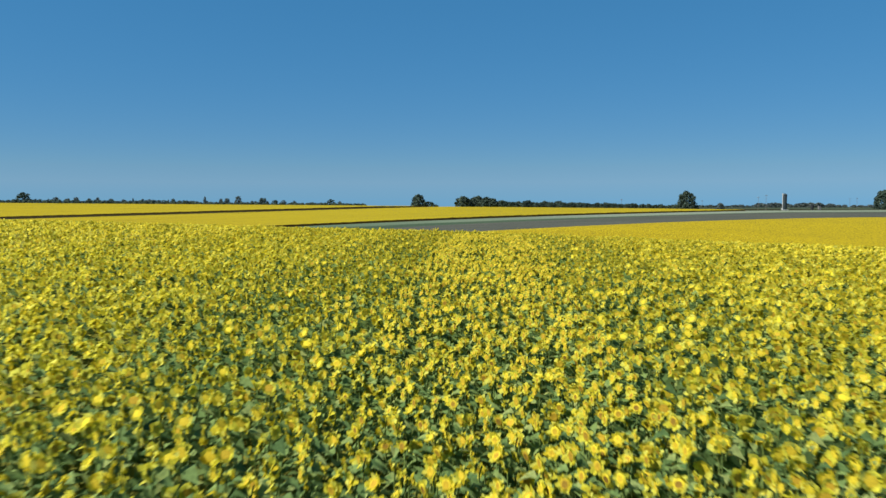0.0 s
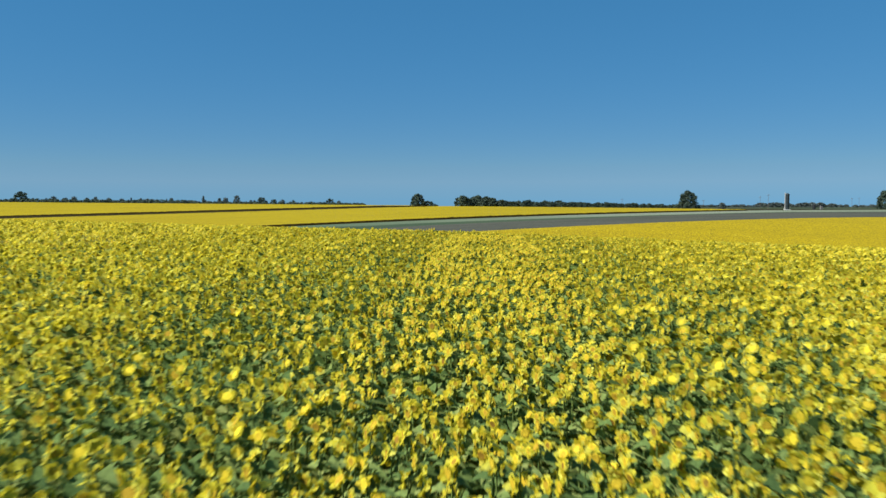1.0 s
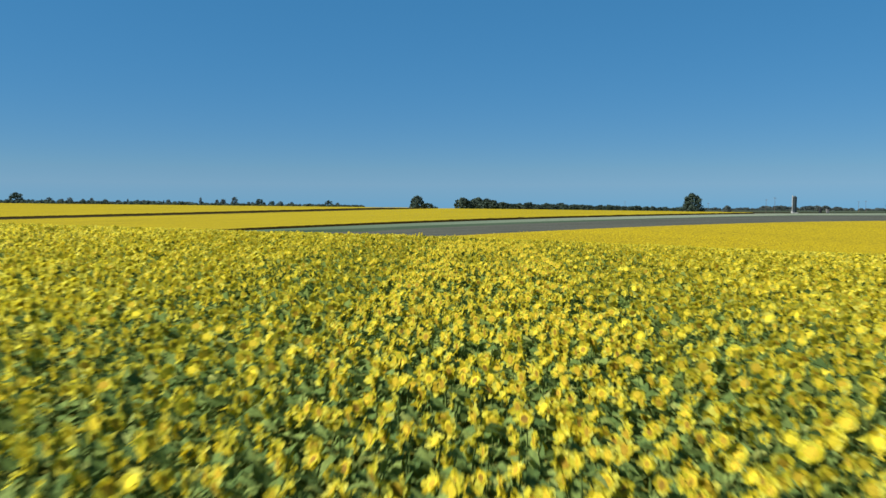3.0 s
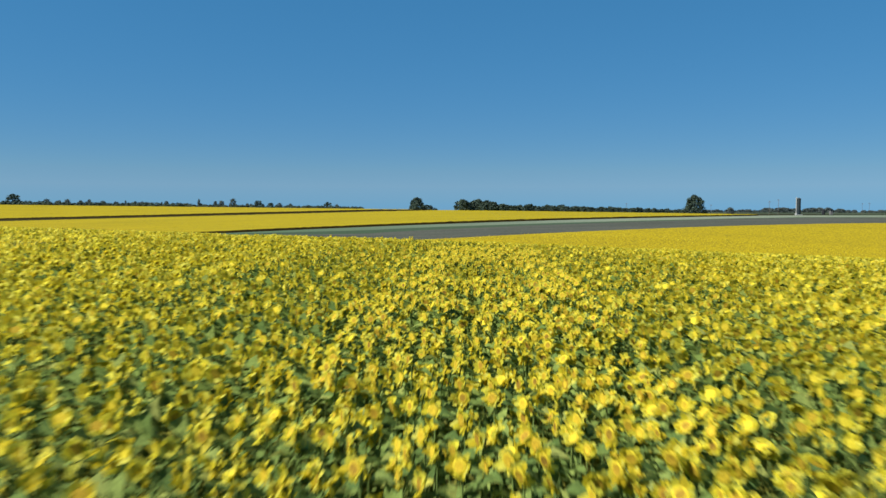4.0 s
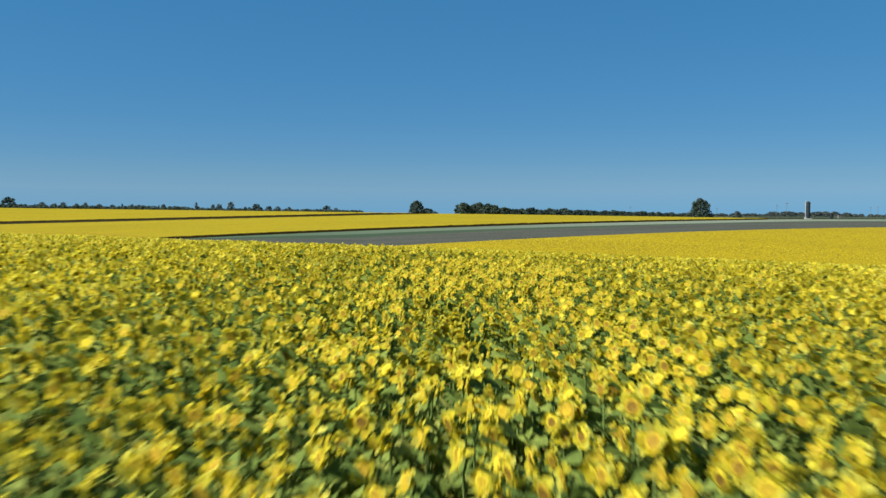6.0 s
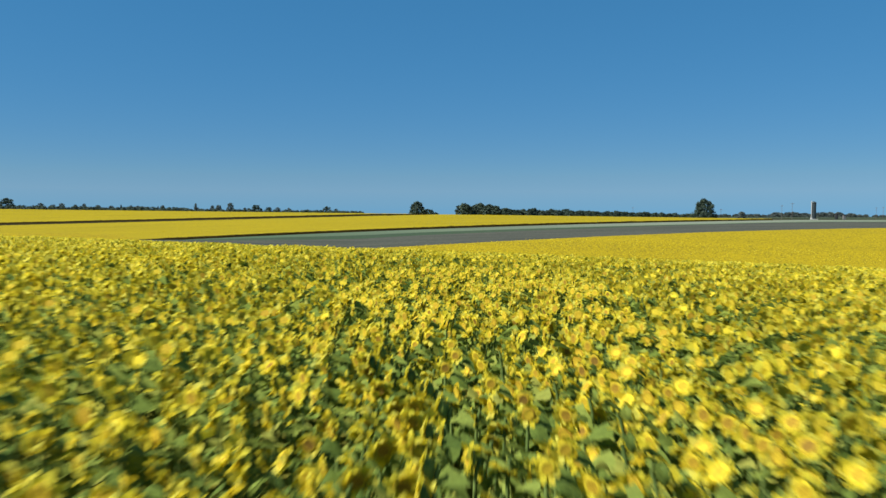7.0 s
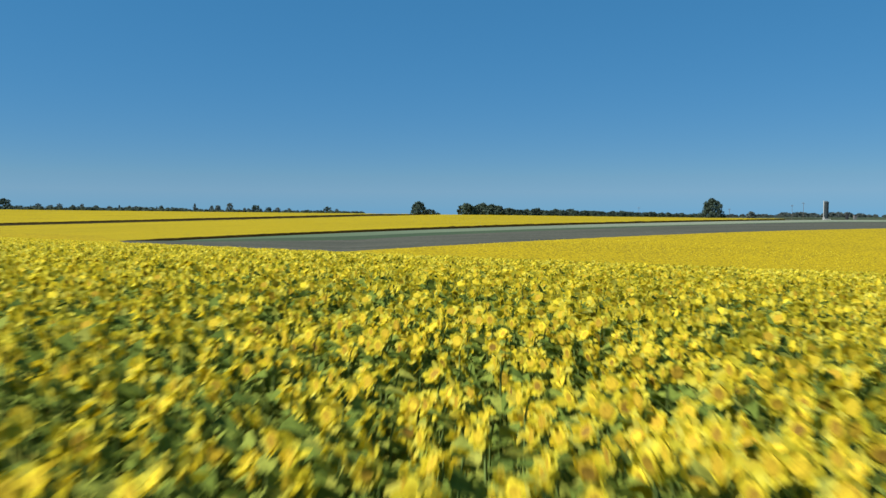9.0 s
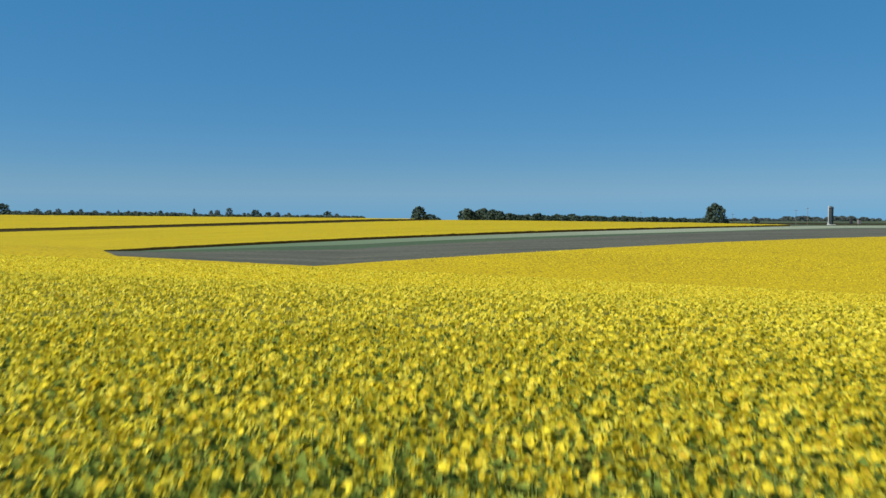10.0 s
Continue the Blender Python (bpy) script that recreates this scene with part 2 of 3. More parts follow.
def spaced(a, b, near, far_step, middle=0.0):
    """Grid lines from a to b, close together round middle and wider apart away from it."""
    out = [middle]
    while out[-1] < b:
        out.append(out[-1] + near + far_step * abs(out[-1] - middle))
    lo = [middle]
    while lo[-1] > a:
        lo.append(lo[-1] - near - far_step * abs(lo[-1] - middle))
    return np.array(sorted(set(lo + out)))


def grid_faces(nx, ny):
    i = (np.arange(ny - 1)[:, None] * nx + np.arange(nx - 1)[None]).ravel()
    return np.stack([i, i + 1, i + nx + 1, i + nx], 1)


# ground: one sheet to the horizon, its bands follow the field edges
gx = spaced(-3000, 3000, 2.5, 0.03)
lines, bands = [], []


def add_band(fn_a, fn_b, steps, mat_index):
    for k in range(steps):
        lines.append(fn_a(gx) + (fn_b(gx) - fn_a(gx)) * (k / steps))
        bands.append(mat_index)


def row_fn(i):
    return lambda x: row_line(i, x)


for i in range(13):
    add_band(row_fn(i), row_fn(i + 1), 6, 0)
green = lambda x: margin(0.60 + 0.04 * np.clip((x + 20) / 170, 0, 1) - 0.22 * np.clip((-20 - x) / 70, 0, 1), x)
add_band(row_fn(13), green, 10, 1)
pale_edge = lambda x: margin(0.79 - 0.14 * np.clip((-20 - x) / 70, 0, 1) - 0.11 * np.clip(x / 120, 0, 1), x)
add_band(green, pale_edge, 6, 2)
add_band(pale_edge, row_fn(14), 5, 3)
add_band(row_fn(14), row_fn(15), 8, 0)
add_band(row_fn(15), lambda x: row_line(16, x) - 80.0, 6, 0)
# strip coloured like the shadowed stalk face behind it
add_band(lambda x: row_line(16, x) - 80.0, row_fn(16), 4, 5)
add_band(row_fn(16), row_fn(17), 8, 0)
for i in (17, 18):
    add_band(row_fn(i), row_fn(i + 1), 8, 4)
lines.append(row_line(19, gx))
GX, GY = np.tile(gx, len(lines)), np.concatenate(lines)
GZ = height(GX, GY)
faces = grid_faces(len(gx), len(lines))
cover = np.repeat(bands, len(gx) - 1)
cover[(GX[faces[:, 0]] > 166) & (cover == 0) & (GY[faces[:, 0]] >= row_line(14, GX[faces[:, 0]]) - 1.0)] = 4   # grass beyond the crop's end
me = mesh_from("ground", np.stack([GX, GY, GZ], 1), faces, None, (SOIL, FALLOW, GREENING, VERGE, MEADOW, STALK_SHADE), cover, smooth=True)
tagged(new("ground", me), "gently rolling farmland with a grey tilled strip and pale green margin", "ground", kind="structure")


# ---- sunflower plants ----
def frame_of(normal):
    n = Vector(normal).normalized()
    up = Vector((0, 0, 1))
    s = up.cross(n).normalized()
    return s, n.cross(s), n


class Shape:
    """Corner points and faces of a plant or of a part of it, with a material number for each face."""

    def __init__(self):
        self.v, self.q, self.t = [], [], []

    def quad(self, a, b, c, d, m):
        i = len(self.v)
        self.v += [a, b, c, d]
        self.q.append((i, i + 1, i + 2, i + 3, m))

    def fan(self, centre, ring, m):
        i = len(self.v)
        self.v += [centre, *ring]
        k = len(ring)
        for j in range(k):
            self.t.append((i, i + 1 + j, i + 1 + (j + 1) % k, m))

    def strip(self, left, right, m):
        i, k = len(self.v), len(left)
        self.v += [*left, *right]
        for j in range(k - 1):
            self.q.append((i + j, i + k + j, i + k + j + 1, i + j + 1, m))

    def tube(self, rings, m):
        i, k = len(self.v), len(rings[0])
        for r in rings:
            self.v += r
        for a in range(len(rings) - 1):
            for j in range(k):
                self.q.append((i + a * k + j, i + a * k + (j + 1) % k, i + (a + 1) * k + (j + 1) % k, i + (a + 1) * k + j, m))

    def mesh(self, name, mats):
        used = sorted({f[-1] for f in self.q + self.t})
        q, t = np.array([f[:4] for f in self.q], int).reshape(-1, 4), np.array([f[:3] for f in self.t], int).reshape(-1, 3)
        iq, it = np.array([used.index(f[-1]) for f in self.q], int), np.array([used.index(f[-1]) for f in self.t], int)
        return mesh_from(name, np.array([tuple(p) for p in self.v]), q, t, [mats[u] for u in used], iq, it)


def petals(sh, r, centre, normal, radius, inner, count, fine):
    """A ring of ray petals, each bent, twisted and of its own length."""
    s, u, n = frame_of(normal)
    for k in range(count):
        a = 2 * math.pi * (k + r.uniform(-0.3, 0.3)) / count
        d = s * math.cos(a) + u * math.sin(a)
        side = (s * -math.sin(a) + u * math.cos(a)) * math.cos(0.5) + n * r.uniform(-0.6, 0.6)
        ln = (radius - inner) * r.uniform(0.75, 1.25)
        w = radius * (2.1 if fine else 2.2) / count * r.uniform(2.3, 3.0)
        bend = r.gauss(0.22, 0.48)
        base = centre + d * inner * 0.6 - n * inner * 0.08
        ln += inner * 0.25
        mid = base + d * ln * 0.55 + n * ln * (0.12 + 0.2 * bend)
        tip = base + d * ln + n * ln * bend
        if fine:
            sh.strip([base - side * w * 0.5, mid - side * w, tip - side * w * 0.4], [base + side * w * 0.5, mid + side * w, tip + side * w * 0.4], 0)
        else:
            sh.quad(base - side * w * 0.2, mid - side * w, tip, mid + side * w, 0)


def disc(sh, centre, normal, inner, sides, rings):
    s, u, n = frame_of(normal)
    ring = lambda q, h: [centre + (s * math.cos(a) + u * math.sin(a)) * inner * q + n * inner * h for a in np.linspace(0, 2 * math.pi, sides, endpoint=False)]
    if rings > 1:
        sh.tube([ring(1.05, 0.0), ring(0.90, 0.17), ring(0.62, 0.15)], 4)
        sh.fan(centre + n * inner * 0.07, ring(0.62, 0.15), 1)
    else:
        sh.fan(centre + n * inner * 0.12, ring(1.0, 0.05), 4)


def plate(sh, r, centre, normal, radius, inner):
    """A far head: an uneven six-cornered plate of petals with a small disc before it."""
    s, u, n = frame_of(normal)
    rim = [centre + (s * math.cos(a) + u * math.sin(a)) * radius * r.uniform(0.75, 1.15) + n * radius * r.uniform(-0.3, 0.4) for a in np.linspace(0, 2 * math.pi, 6, endpoint=False) + r.uniform(0, 1)]
    sh.quad(rim[0], rim[1], rim[2], rim[3], 0)
    sh.quad(rim[0], rim[3], rim[4], rim[5], 0)
    front = centre + n * radius * 0.25
    sh.quad(front - s * inner, front - u * inner, front + s * inner, front + u * inner, 4)


def calyx(sh, centre, normal, inner, sides):
    s, u, n = frame_of(normal)
    ring = lambda q, h: [centre + (s * math.cos(a) + u * math.sin(a)) * inner * q + n * inner * h for a in np.linspace(0, 2 * math.pi, sides, endpoint=False)]
    sh.tube([ring(1.15, -0.02), ring(0.8, -0.45)], 2)
    sh.fan(centre - n * inner * 0.6, ring(0.8, -0.45), 2)


def leaf(sh, r, root, azimuth, length, width, droop, fine):
    """A heart-shaped leaf on a stalk, folded along its rib and hanging at the tip."""
    d = Vector((math.cos(azimuth), math.sin(azimuth), 0))
    side = Vector((-d.y, d.x, 0)) * math.cos(0.3) + Vector((0, 0, r.uniform(-0.6, 0.6)))
    up = Vector((0, 0, 1))
    start = root + d * length * 0.35 + up * length * 0.22
    if fine:
        pts = [start, start + d * length * 0.25 + up * length * 0.05, start + d * length * 0.65 - up * length * droop * 0.35, start + d * length - up * length * droop]
        ws = [0.35, 1.0, 0.72, 0.05]
    else:
        pts = [start - d * length * 0.1, start + d * length * 0.4 + up * length * 0.04, start + d * length - up * length * droop]
    lift = up * width * 0.18
    if fine:
        sh.strip([p + side * width * w * 0.5 + lift * w for p, w in zip(pts, ws)], pts, 2)
        sh.strip(pts, [p - side * width * w * 0.5 + lift * w for p, w in zip(pts, ws)], 2)
    else:
        sh.quad(pts[0], pts[1] + side * width * 0.55 + lift, pts[2], pts[1] - side * width * 0.55 + lift, 2)


def head_pose(r):
    """Where a head looks: most towards the morning sun, some astray, a few nodding."""
    turn = r.random()
    az = math.radians(r.gauss(203, 25) if turn < 0.58 else r.gauss(241, 32) if turn < 0.93 else r.uniform(0, 360))
    el = math.radians(max(-55, min(50, r.gauss(-6, 22))))
    return Vector((math.cos(az) * math.cos(el), math.sin(az) * math.cos(el), math.sin(el)))


def plant(r, level, big=1.0):
    """One plant about 1.65 m high. level 0: finest; 3: head and a leaf or two."""
    sh = Shape()
    n = head_pose(r)
    top = Vector((r.uniform(-0.05, 0.05), r.uniform(-0.05, 0.05), TOP + r.gauss(0, 0.065)))
    radius = r.uniform(0.082, 0.125)
    inner = radius * r.uniform(0.52, 0.64)
    c = top + n * 0.04
    if level == 1:
        petals(sh, r, c, n, radius, inner, 17, True)
        disc(sh, c, n, inner, 8, 2)
        calyx(sh, c, n, inner * 0.85, 4)
    elif level == 2:
        petals(sh, r, c, n, radius * 1.04, inner, 11, False)
        disc(sh, c, n, inner, 6, 1)
        calyx(sh, c, n, inner * 0.75, 3)
    elif level == 3:
        petals(sh, r, c, n, radius * 1.10, inner * 0.8, 7, False)
        disc(sh, c, n, inner, 5, 1)
    else:
        plate(sh, r, c, n, radius * big, inner * 0.9)
    count = {1: 6, 2: 5, 3: 2, 4: 0}[level]
    for k in range(count):
        h = top.z - 0.11 - (k / max(1, count)) * 0.5 - r.uniform(0, 0.08)
        size = r.uniform(0.13, 0.22)
        leaf(sh, r, Vector((top.x * h / CROP, top.y * h / CROP, h)), k * 2.4 + r.uniform(-0.5, 0.5), size, size * r.uniform(0.80, 1.0), r.uniform(0.05, 0.7), level == 1)
    if level < 3:
        ring = lambda p, w: [p + Vector((math.cos(a) * w, math.sin(a) * w, 0)) for a in (0.3, 2.4, 4.5)]
        sh.tube([ring(Vector((0, 0, 0)), 0.018), ring(Vector((top.x, top.y, top.z - 0.12)), 0.010), ring(top - n * 0.03, 0.010)], 3)
    return sh


def spread(level, variants, xy, seed, big=1.0):
    """Many plants joined: arrays of corners and faces at plan points xy, each turned a little and scaled."""
    r, g = random.Random(seed), np.random.default_rng(seed)
    shapes = [plant(r, level, big) for _ in range(variants)]
    pick = g.integers(0, variants, len(xy))
    V, Q, T, IQ, IT, base = [], [], [], [], [], 0
    for k, sh in enumerate(shapes):
        p = xy[pick == k]
        if not len(p):
            continue
        v = np.array([tuple(a) for a in sh.v])
        a, s = g.normal(0, 0.17, len(p)), g.uniform(0.9, 1.12, len(p))
        c, d = np.cos(a)[:, None], np.sin(a)[:, None]
        x, y = v[None, :, 0] * c - v[None, :, 1] * d, v[None, :, 0] * d + v[None, :, 1] * c
        grow = 1 + 0.055 * np.sin(p[:, 0] * 0.9 + 1.7 * np.sin(p[:, 1] * 0.5)) * np.cos(p[:, 1] * 0.7) + g.normal(0, 0.03, len(p))
        w = np.stack([x * s[:, None] + p[:, :1], y * s[:, None] + p[:, 1:2], v[None, :, 2] * grow[:, None] + height(p[:, 0], p[:, 1])[:, None]], -1)
        start = base + np.arange(len(p)) * len(v)
        V.append(w.reshape(-1, 3))
        if sh.q:
            q = np.array(sh.q)
            Q.append((q[None, :, :4] + start[:, None, None]).reshape(-1, 4))
            IQ.append(np.tile(q[:, 4], len(p)))
        if sh.t:
            t = np.array(sh.t)
            T.append((t[None, :, :3] + start[:, None, None]).reshape(-1, 3))
            IT.append(np.tile(t[:, 3], len(p)))
        base += len(p) * len(v)
    return (np.concatenate(V), np.concatenate(Q), np.concatenate(IQ), np.concatenate(T) if T else np.zeros((0, 3), int), np.concatenate(IT) if IT else np.zeros(0, int))


def stuff(name, sets, label, category):
    V, Q, IQ, T, IT, base = [], [], [], [], [], 0
    for v, q, iq, t, it in sets:
        V.append(v), Q.append(q + base), IQ.append(iq), T.append(t + base), IT.append(it)
        base += len(v)
    me = mesh_from(name, np.concatenate(V), np.concatenate(Q), np.concatenate(T), MATS, np.concatenate(IQ), np.concatenate(IT))
    return tagged(new(name, me), label, category, kind="stuff")


def sown(x0, x1, y0, y1, dx, dy, seed):
    """Sown places: a grid of rows, each seed off its mark."""
    g = np.random.default_rng(seed)
    xs, ys = np.arange(x0, x1, dx), np.arange(y0, y1, dy)
    X, Y = np.meshgrid(xs, ys)
    X = X + g.uniform(-0.42, 0.42, X.shape) * dx
    Y = Y + g.uniform(-0.48, 0.48, Y.shape) * dy
    return np.stack([X.ravel(), Y.ravel()], 1)


def lane(y):
    """x of the middle of the stretch that lies under the flight line."""
    return 0.062 * y


# the nearest plants, one by one, stand in this stretch of the plan
NEAR = (1.4, 4.9, 38.0, 48.0)
inside = lambda p: (p[:, 0] > NEAR[0]) & (p[:, 0] < NEAR[1]) & (p[:, 1] > NEAR[2]) & (p[:, 1] < NEAR[3])
DX, DY = 0.288, 0.272
field = sown(-84, 92, -6.0, 172.0, DX, DY, 3)
off = np.abs(field[:, 0] - lane(field[:, 1]))
# how near the flight comes to each plant with the plant ahead of it
near = np.maximum(off / 0.62, field[:, 1] - 53.0)
single = inside(field)
single &= np.cumsum(single) <= 300
view = off < 0.62 * np.maximum(field[:, 1], 8) + 5
chance = rng.random(len(field))
first = (near < 3.9) & ~single
second = (near >= 3.9) & (near < 10.5) & view
third = (near >= 10.5) & (near < 27) & view
fourth = (near >= 27) & (near < 64) & view & (chance < 0.80)
fifth = (near >= 64) & view & (chance < 0.42) & ((field[:, 1] < 105) | (off < 0.64 * (field[:, 1] - 46) + 4))
rest = (near >= 3.9) & ~view & (field[:, 1] < 60) & (off < 62) & (chance < 0.25)
sets = [spread(1, 24, field[first], 11), spread(2, 28, field[second], 12), spread(3, 28, field[third], 13), spread(4, 30, field[fourth], 16, 1.05),
        spread(4, 30, field[fifth], 17, 1.12), spread(4, 16, field[rest], 15, 1.2)]
far_heads = sown(-12, 150, 192.0, 300.0, 0.85, 0.85, 5)   # heads that stand out on the slope beyond the dip
keep = (rng.random(len(far_heads)) < 0.38) & (far_heads[:, 1] < np.minimum(row_line(13, far_heads[:, 0]) - 0.4, 240)) & (far_heads[:, 0] < 0.64 * (far_heads[:, 1] - 40) + 5)
sets.append(spread(4, 16, far_heads[keep], 14, 1.15))
stuff("sunflower_field", sets, "dense crop of flowering yellow sunflowers with broad green leaves", "sunflowers")


def part(name, sh, parent, label=""):
    ob = new(name, sh.mesh(name, MATS))
    ob.parent = parent
    return tagged(ob, label)


def sunflower(r):
    """One plant as a thing with its parts."""
    thing = new("sunflower")
    n = head_pose(r)
    top = Vector((r.uniform(-0.04, 0.04), r.uniform(-0.04, 0.04), TOP + r.gauss(0, 0.06)))
    radius = r.uniform(0.082, 0.125)
    inner = radius * r.uniform(0.52, 0.64)
    c = top + n * 0.04
    sh = Shape()
    ring = lambda p, w: [p + Vector((math.cos(a) * w, math.sin(a) * w, 0)) for a in np.linspace(0, 2 * math.pi, 6, endpoint=False)]
    sh.tube([ring(Vector((0, 0, -0.03)), 0.02), ring(Vector((top.x * 0.5, top.y * 0.5, 0.8)), 0.017), ring(Vector((top.x, top.y, top.z - 0.12)), 0.013), ring(top - n * 0.03, 0.014)], 3)
    part("stem", sh, thing, "stout hairy green stem")
    sh = Shape()
    calyx(sh, c, n, inner, 10)
    head = part("flower_head", sh, thing, "green back of the flower head")
    sh = Shape()
    petals(sh, r, c, n, radius, inner, 22, True)
    part("petal_ring", sh, head, "bright yellow ray petals")
    sh = Shape()
    disc(sh, c, n, inner, 12, 2)
    part("seed_disc", sh, head, "orange-brown seed disc")
    for k in range(9):
        h = top.z - 0.11 - 0.9 * (k / 9)
        size = r.uniform(0.13, 0.22)
        sh = Shape()
        leaf(sh, r, Vector((top.x * h / CROP, top.y * h / CROP, h)), k * 2.4 + r.uniform(-0.5, 0.5), size, size * r.uniform(0.80, 1.0), r.uniform(0.05, 0.7), True)
        part("leaf", sh, thing)
    return tagged(thing, "flowering sunflower with yellow petals and drooping green leaves", "sunflower", "sunflowers of the crop")


r = random.Random(21)
models = [sunflower(r) for _ in range(24)]
spots = field[single]
zs = height(spots[:, 0], spots[:, 1])
for k, (p, z) in enumerate(zip(spots, zs)):
    m = pose(p[0], p[1], z, 0, 0, math.degrees(r.gauss(0, 0.17)))
    if k < len(models):
        models[k].matrix_basis = m
    else:
        copy_thing(models[k % len(models)], m)


# ---- leaf layer and far crops ----
def sheet(name, x0, x1, ya, yb, step_x, step_y, lift, rough, mat, label, category, skirt=False):
    """Crop top as a sheet with an uneven surface between two lines of the plan; skirt: its near edge down to the soil."""
    xs = np.arange(x0, x1 + step_x, step_x)
    n = max(2, int(np.mean(yb(xs) - ya(xs)) / step_y))
    t = np.linspace(0, 1, n)
    X = np.tile(xs, n)
    Y = (ya(xs)[None] + (yb(xs) - ya(xs))[None] * t[:, None]).ravel()
    g = np.random.default_rng(len(name))
    Z = height(X, Y) + lift * (1 - (0.38 + 0.2 * np.clip((X - 30) / 120, 0, 1)) * skirt) + g.normal(0, rough, len(X))
    gap = np.tile((yb(xs) - ya(xs)) / (n - 1), n)
    Y = Y + np.where(np.arange(len(X)) >= len(xs), g.normal(0, 0.2, len(X)) * gap, g.normal(0, 0.1, len(X)))
    verts, faces = np.stack([X, Y, Z], 1), grid_faces(len(xs), n)
    idx = np.zeros(len(faces), int)
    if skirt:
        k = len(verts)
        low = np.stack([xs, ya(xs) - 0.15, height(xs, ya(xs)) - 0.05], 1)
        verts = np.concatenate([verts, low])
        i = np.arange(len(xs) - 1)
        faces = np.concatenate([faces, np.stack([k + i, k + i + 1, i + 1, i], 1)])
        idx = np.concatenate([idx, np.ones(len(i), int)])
    me = mesh_from(name, verts, faces, None, (mat, SKIRT), idx, smooth=False)
    return tagged(new(name, me), label, category, kind="stuff")


sheet("leaf_layer", -110, 150, lambda x: -10.0 + 0 * x, lambda x: 128.0 + 0 * x, 1.1, 1.1, 0.80, 0.16, UNDER, "shaded lower leaves of the sunflower crop", "foliage")
sheet("crop_rise", -300, 330, lambda x: 128.0 + 0 * x, lambda x: 192.0 + 0 * x, 1.6, 1.6, TOP - 0.13, 0.03, BLOOM, "sunflowers on a low rise merging into bright yellow", "sunflowers")
sheet("crop_top", -300, 330, lambda x: 192.0 + 0 * x, strip_edge, 1.6, 1.6, TOP - 0.12, 0.02, SPECKLED, "far sunflowers as a speckled yellow carpet", "sunflowers")
sheet("middle_crop", -480, 168, lambda x: row_line(14, x), lambda x: row_line(16, x) - 80.0, 1.6, 3.0, CROP, 0.05, UPPER, "distant yellow sunflower field with a shade-darkened stalk edge", "sunflowers", True)
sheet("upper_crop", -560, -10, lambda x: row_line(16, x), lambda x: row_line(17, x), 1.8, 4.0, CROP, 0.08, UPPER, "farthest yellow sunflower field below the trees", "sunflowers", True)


# ---- trees ----
def tree(r, tall, wide, low, count, size, cone=0.0, foliage=None):
    """Trunk, limbs and a crown of many small leaf clumps in uneven masses. low: where the crown begins, as a share of the height."""
    thing = new("tree")
    sh = Shape()
    ring = lambda p, w: [p + Vector((math.cos(a) * w, math.sin(a) * w, 0)) for a in np.linspace(0, 2 * math.pi, 7, endpoint=False)]
    sh.tube([ring(Vector((0, 0, -0.3)), tall * 0.032), ring(Vector((0.1, 0, tall * 0.4)), tall * 0.022), ring(Vector((0, 0.1, tall * 0.8)), tall * 0.008)], 0)
    # the crown fills a dome (cone: the more pointed), with rounded masses standing out of it
    girth = lambda f: wide * 0.5 * ((1 - cone) * math.sqrt(max(0.0, 1 - f ** 2.2)) + cone * (1 - f) ** 0.8) * (0.86 + 0.14 * min(1.0, f * 6))
    lobes = []
    for k in range(16):
        f = 0.06 + 0.86 * (k + 0.5) / 16
        a = k * 2.4 + r.uniform(-0.5, 0.5)
        reach = girth(f) * r.uniform(0.55, 0.9)
        c = Vector((math.cos(a) * reach, math.sin(a) * reach, tall * (low + (1 - low) * f) * 0.96))
        lobes.append((c, min(wide, tall) * r.uniform(0.10, 0.17)))
        if k % 2:
            sh.tube([ring(Vector((0, 0, c.z * 0.6)), tall * 0.010), ring(c, tall * 0.003)], 0)
    trunk = new("trunk", sh.mesh("trunk", [BARK]))
    trunk.parent = thing
    tagged(trunk, "bare brown trunk and limbs")
    sh = Shape()
    for k in range(count):
        if k % 5 < 3:
            c, q = lobes[k % len(lobes)]
            v = Vector((r.gauss(0, 1), r.gauss(0, 1), r.gauss(0, 0.85))).normalized() * q * (r.random() ** 0.4) * 1.05
        else:
            f, a = r.random() ** 1.25, r.uniform(0, 2 * math.pi)
            q = girth(f) * r.random() ** 0.4 * 0.9
            c, v = Vector((0, 0, tall * (low + (1 - low) * f) * 0.95)), Vector((math.cos(a) * q, math.sin(a) * q, r.uniform(-0.2, 0.2)))
        p = c + v
        p.z = max(p.z, tall * low * 0.8)
        p.z = p.z if p.z < tall else tall * (1 - 0.15 * r.random())
        nrm = (v.normalized() + Vector((r.gauss(0, 0.5), r.gauss(0, 0.5), r.gauss(0, 0.5)))).normalized()
        s, u, _ = frame_of(nrm)
        w, h = size * r.uniform(0.5, 1.2), size * r.uniform(0.5, 1.2)
        sh.quad(p - s * w, p - u * h * 0.6 + s * w * 0.3, p + s * w, p + u * h, 0)
    crown = new("crown", sh.mesh("crown", [foliage or TREE_LEAF]))
    crown.parent = thing
    return thing


def stand(thing, x, y, turn=0, scale=1.0, sink=0.0):
    thing.matrix_basis = pose(x, y, float(height([x], [y])[0]) - sink, 0, 0, turn) @ Matrix.Scale(scale, 4)
    return thing


r = random.Random(5)
lone = stand(tree(r, 13.8, 21.0, 0.0, 4600, 0.52, 0.7), 175.5, 532)
tagged(lone, "lone dark green broadleaf tree by a field edge", "tree")
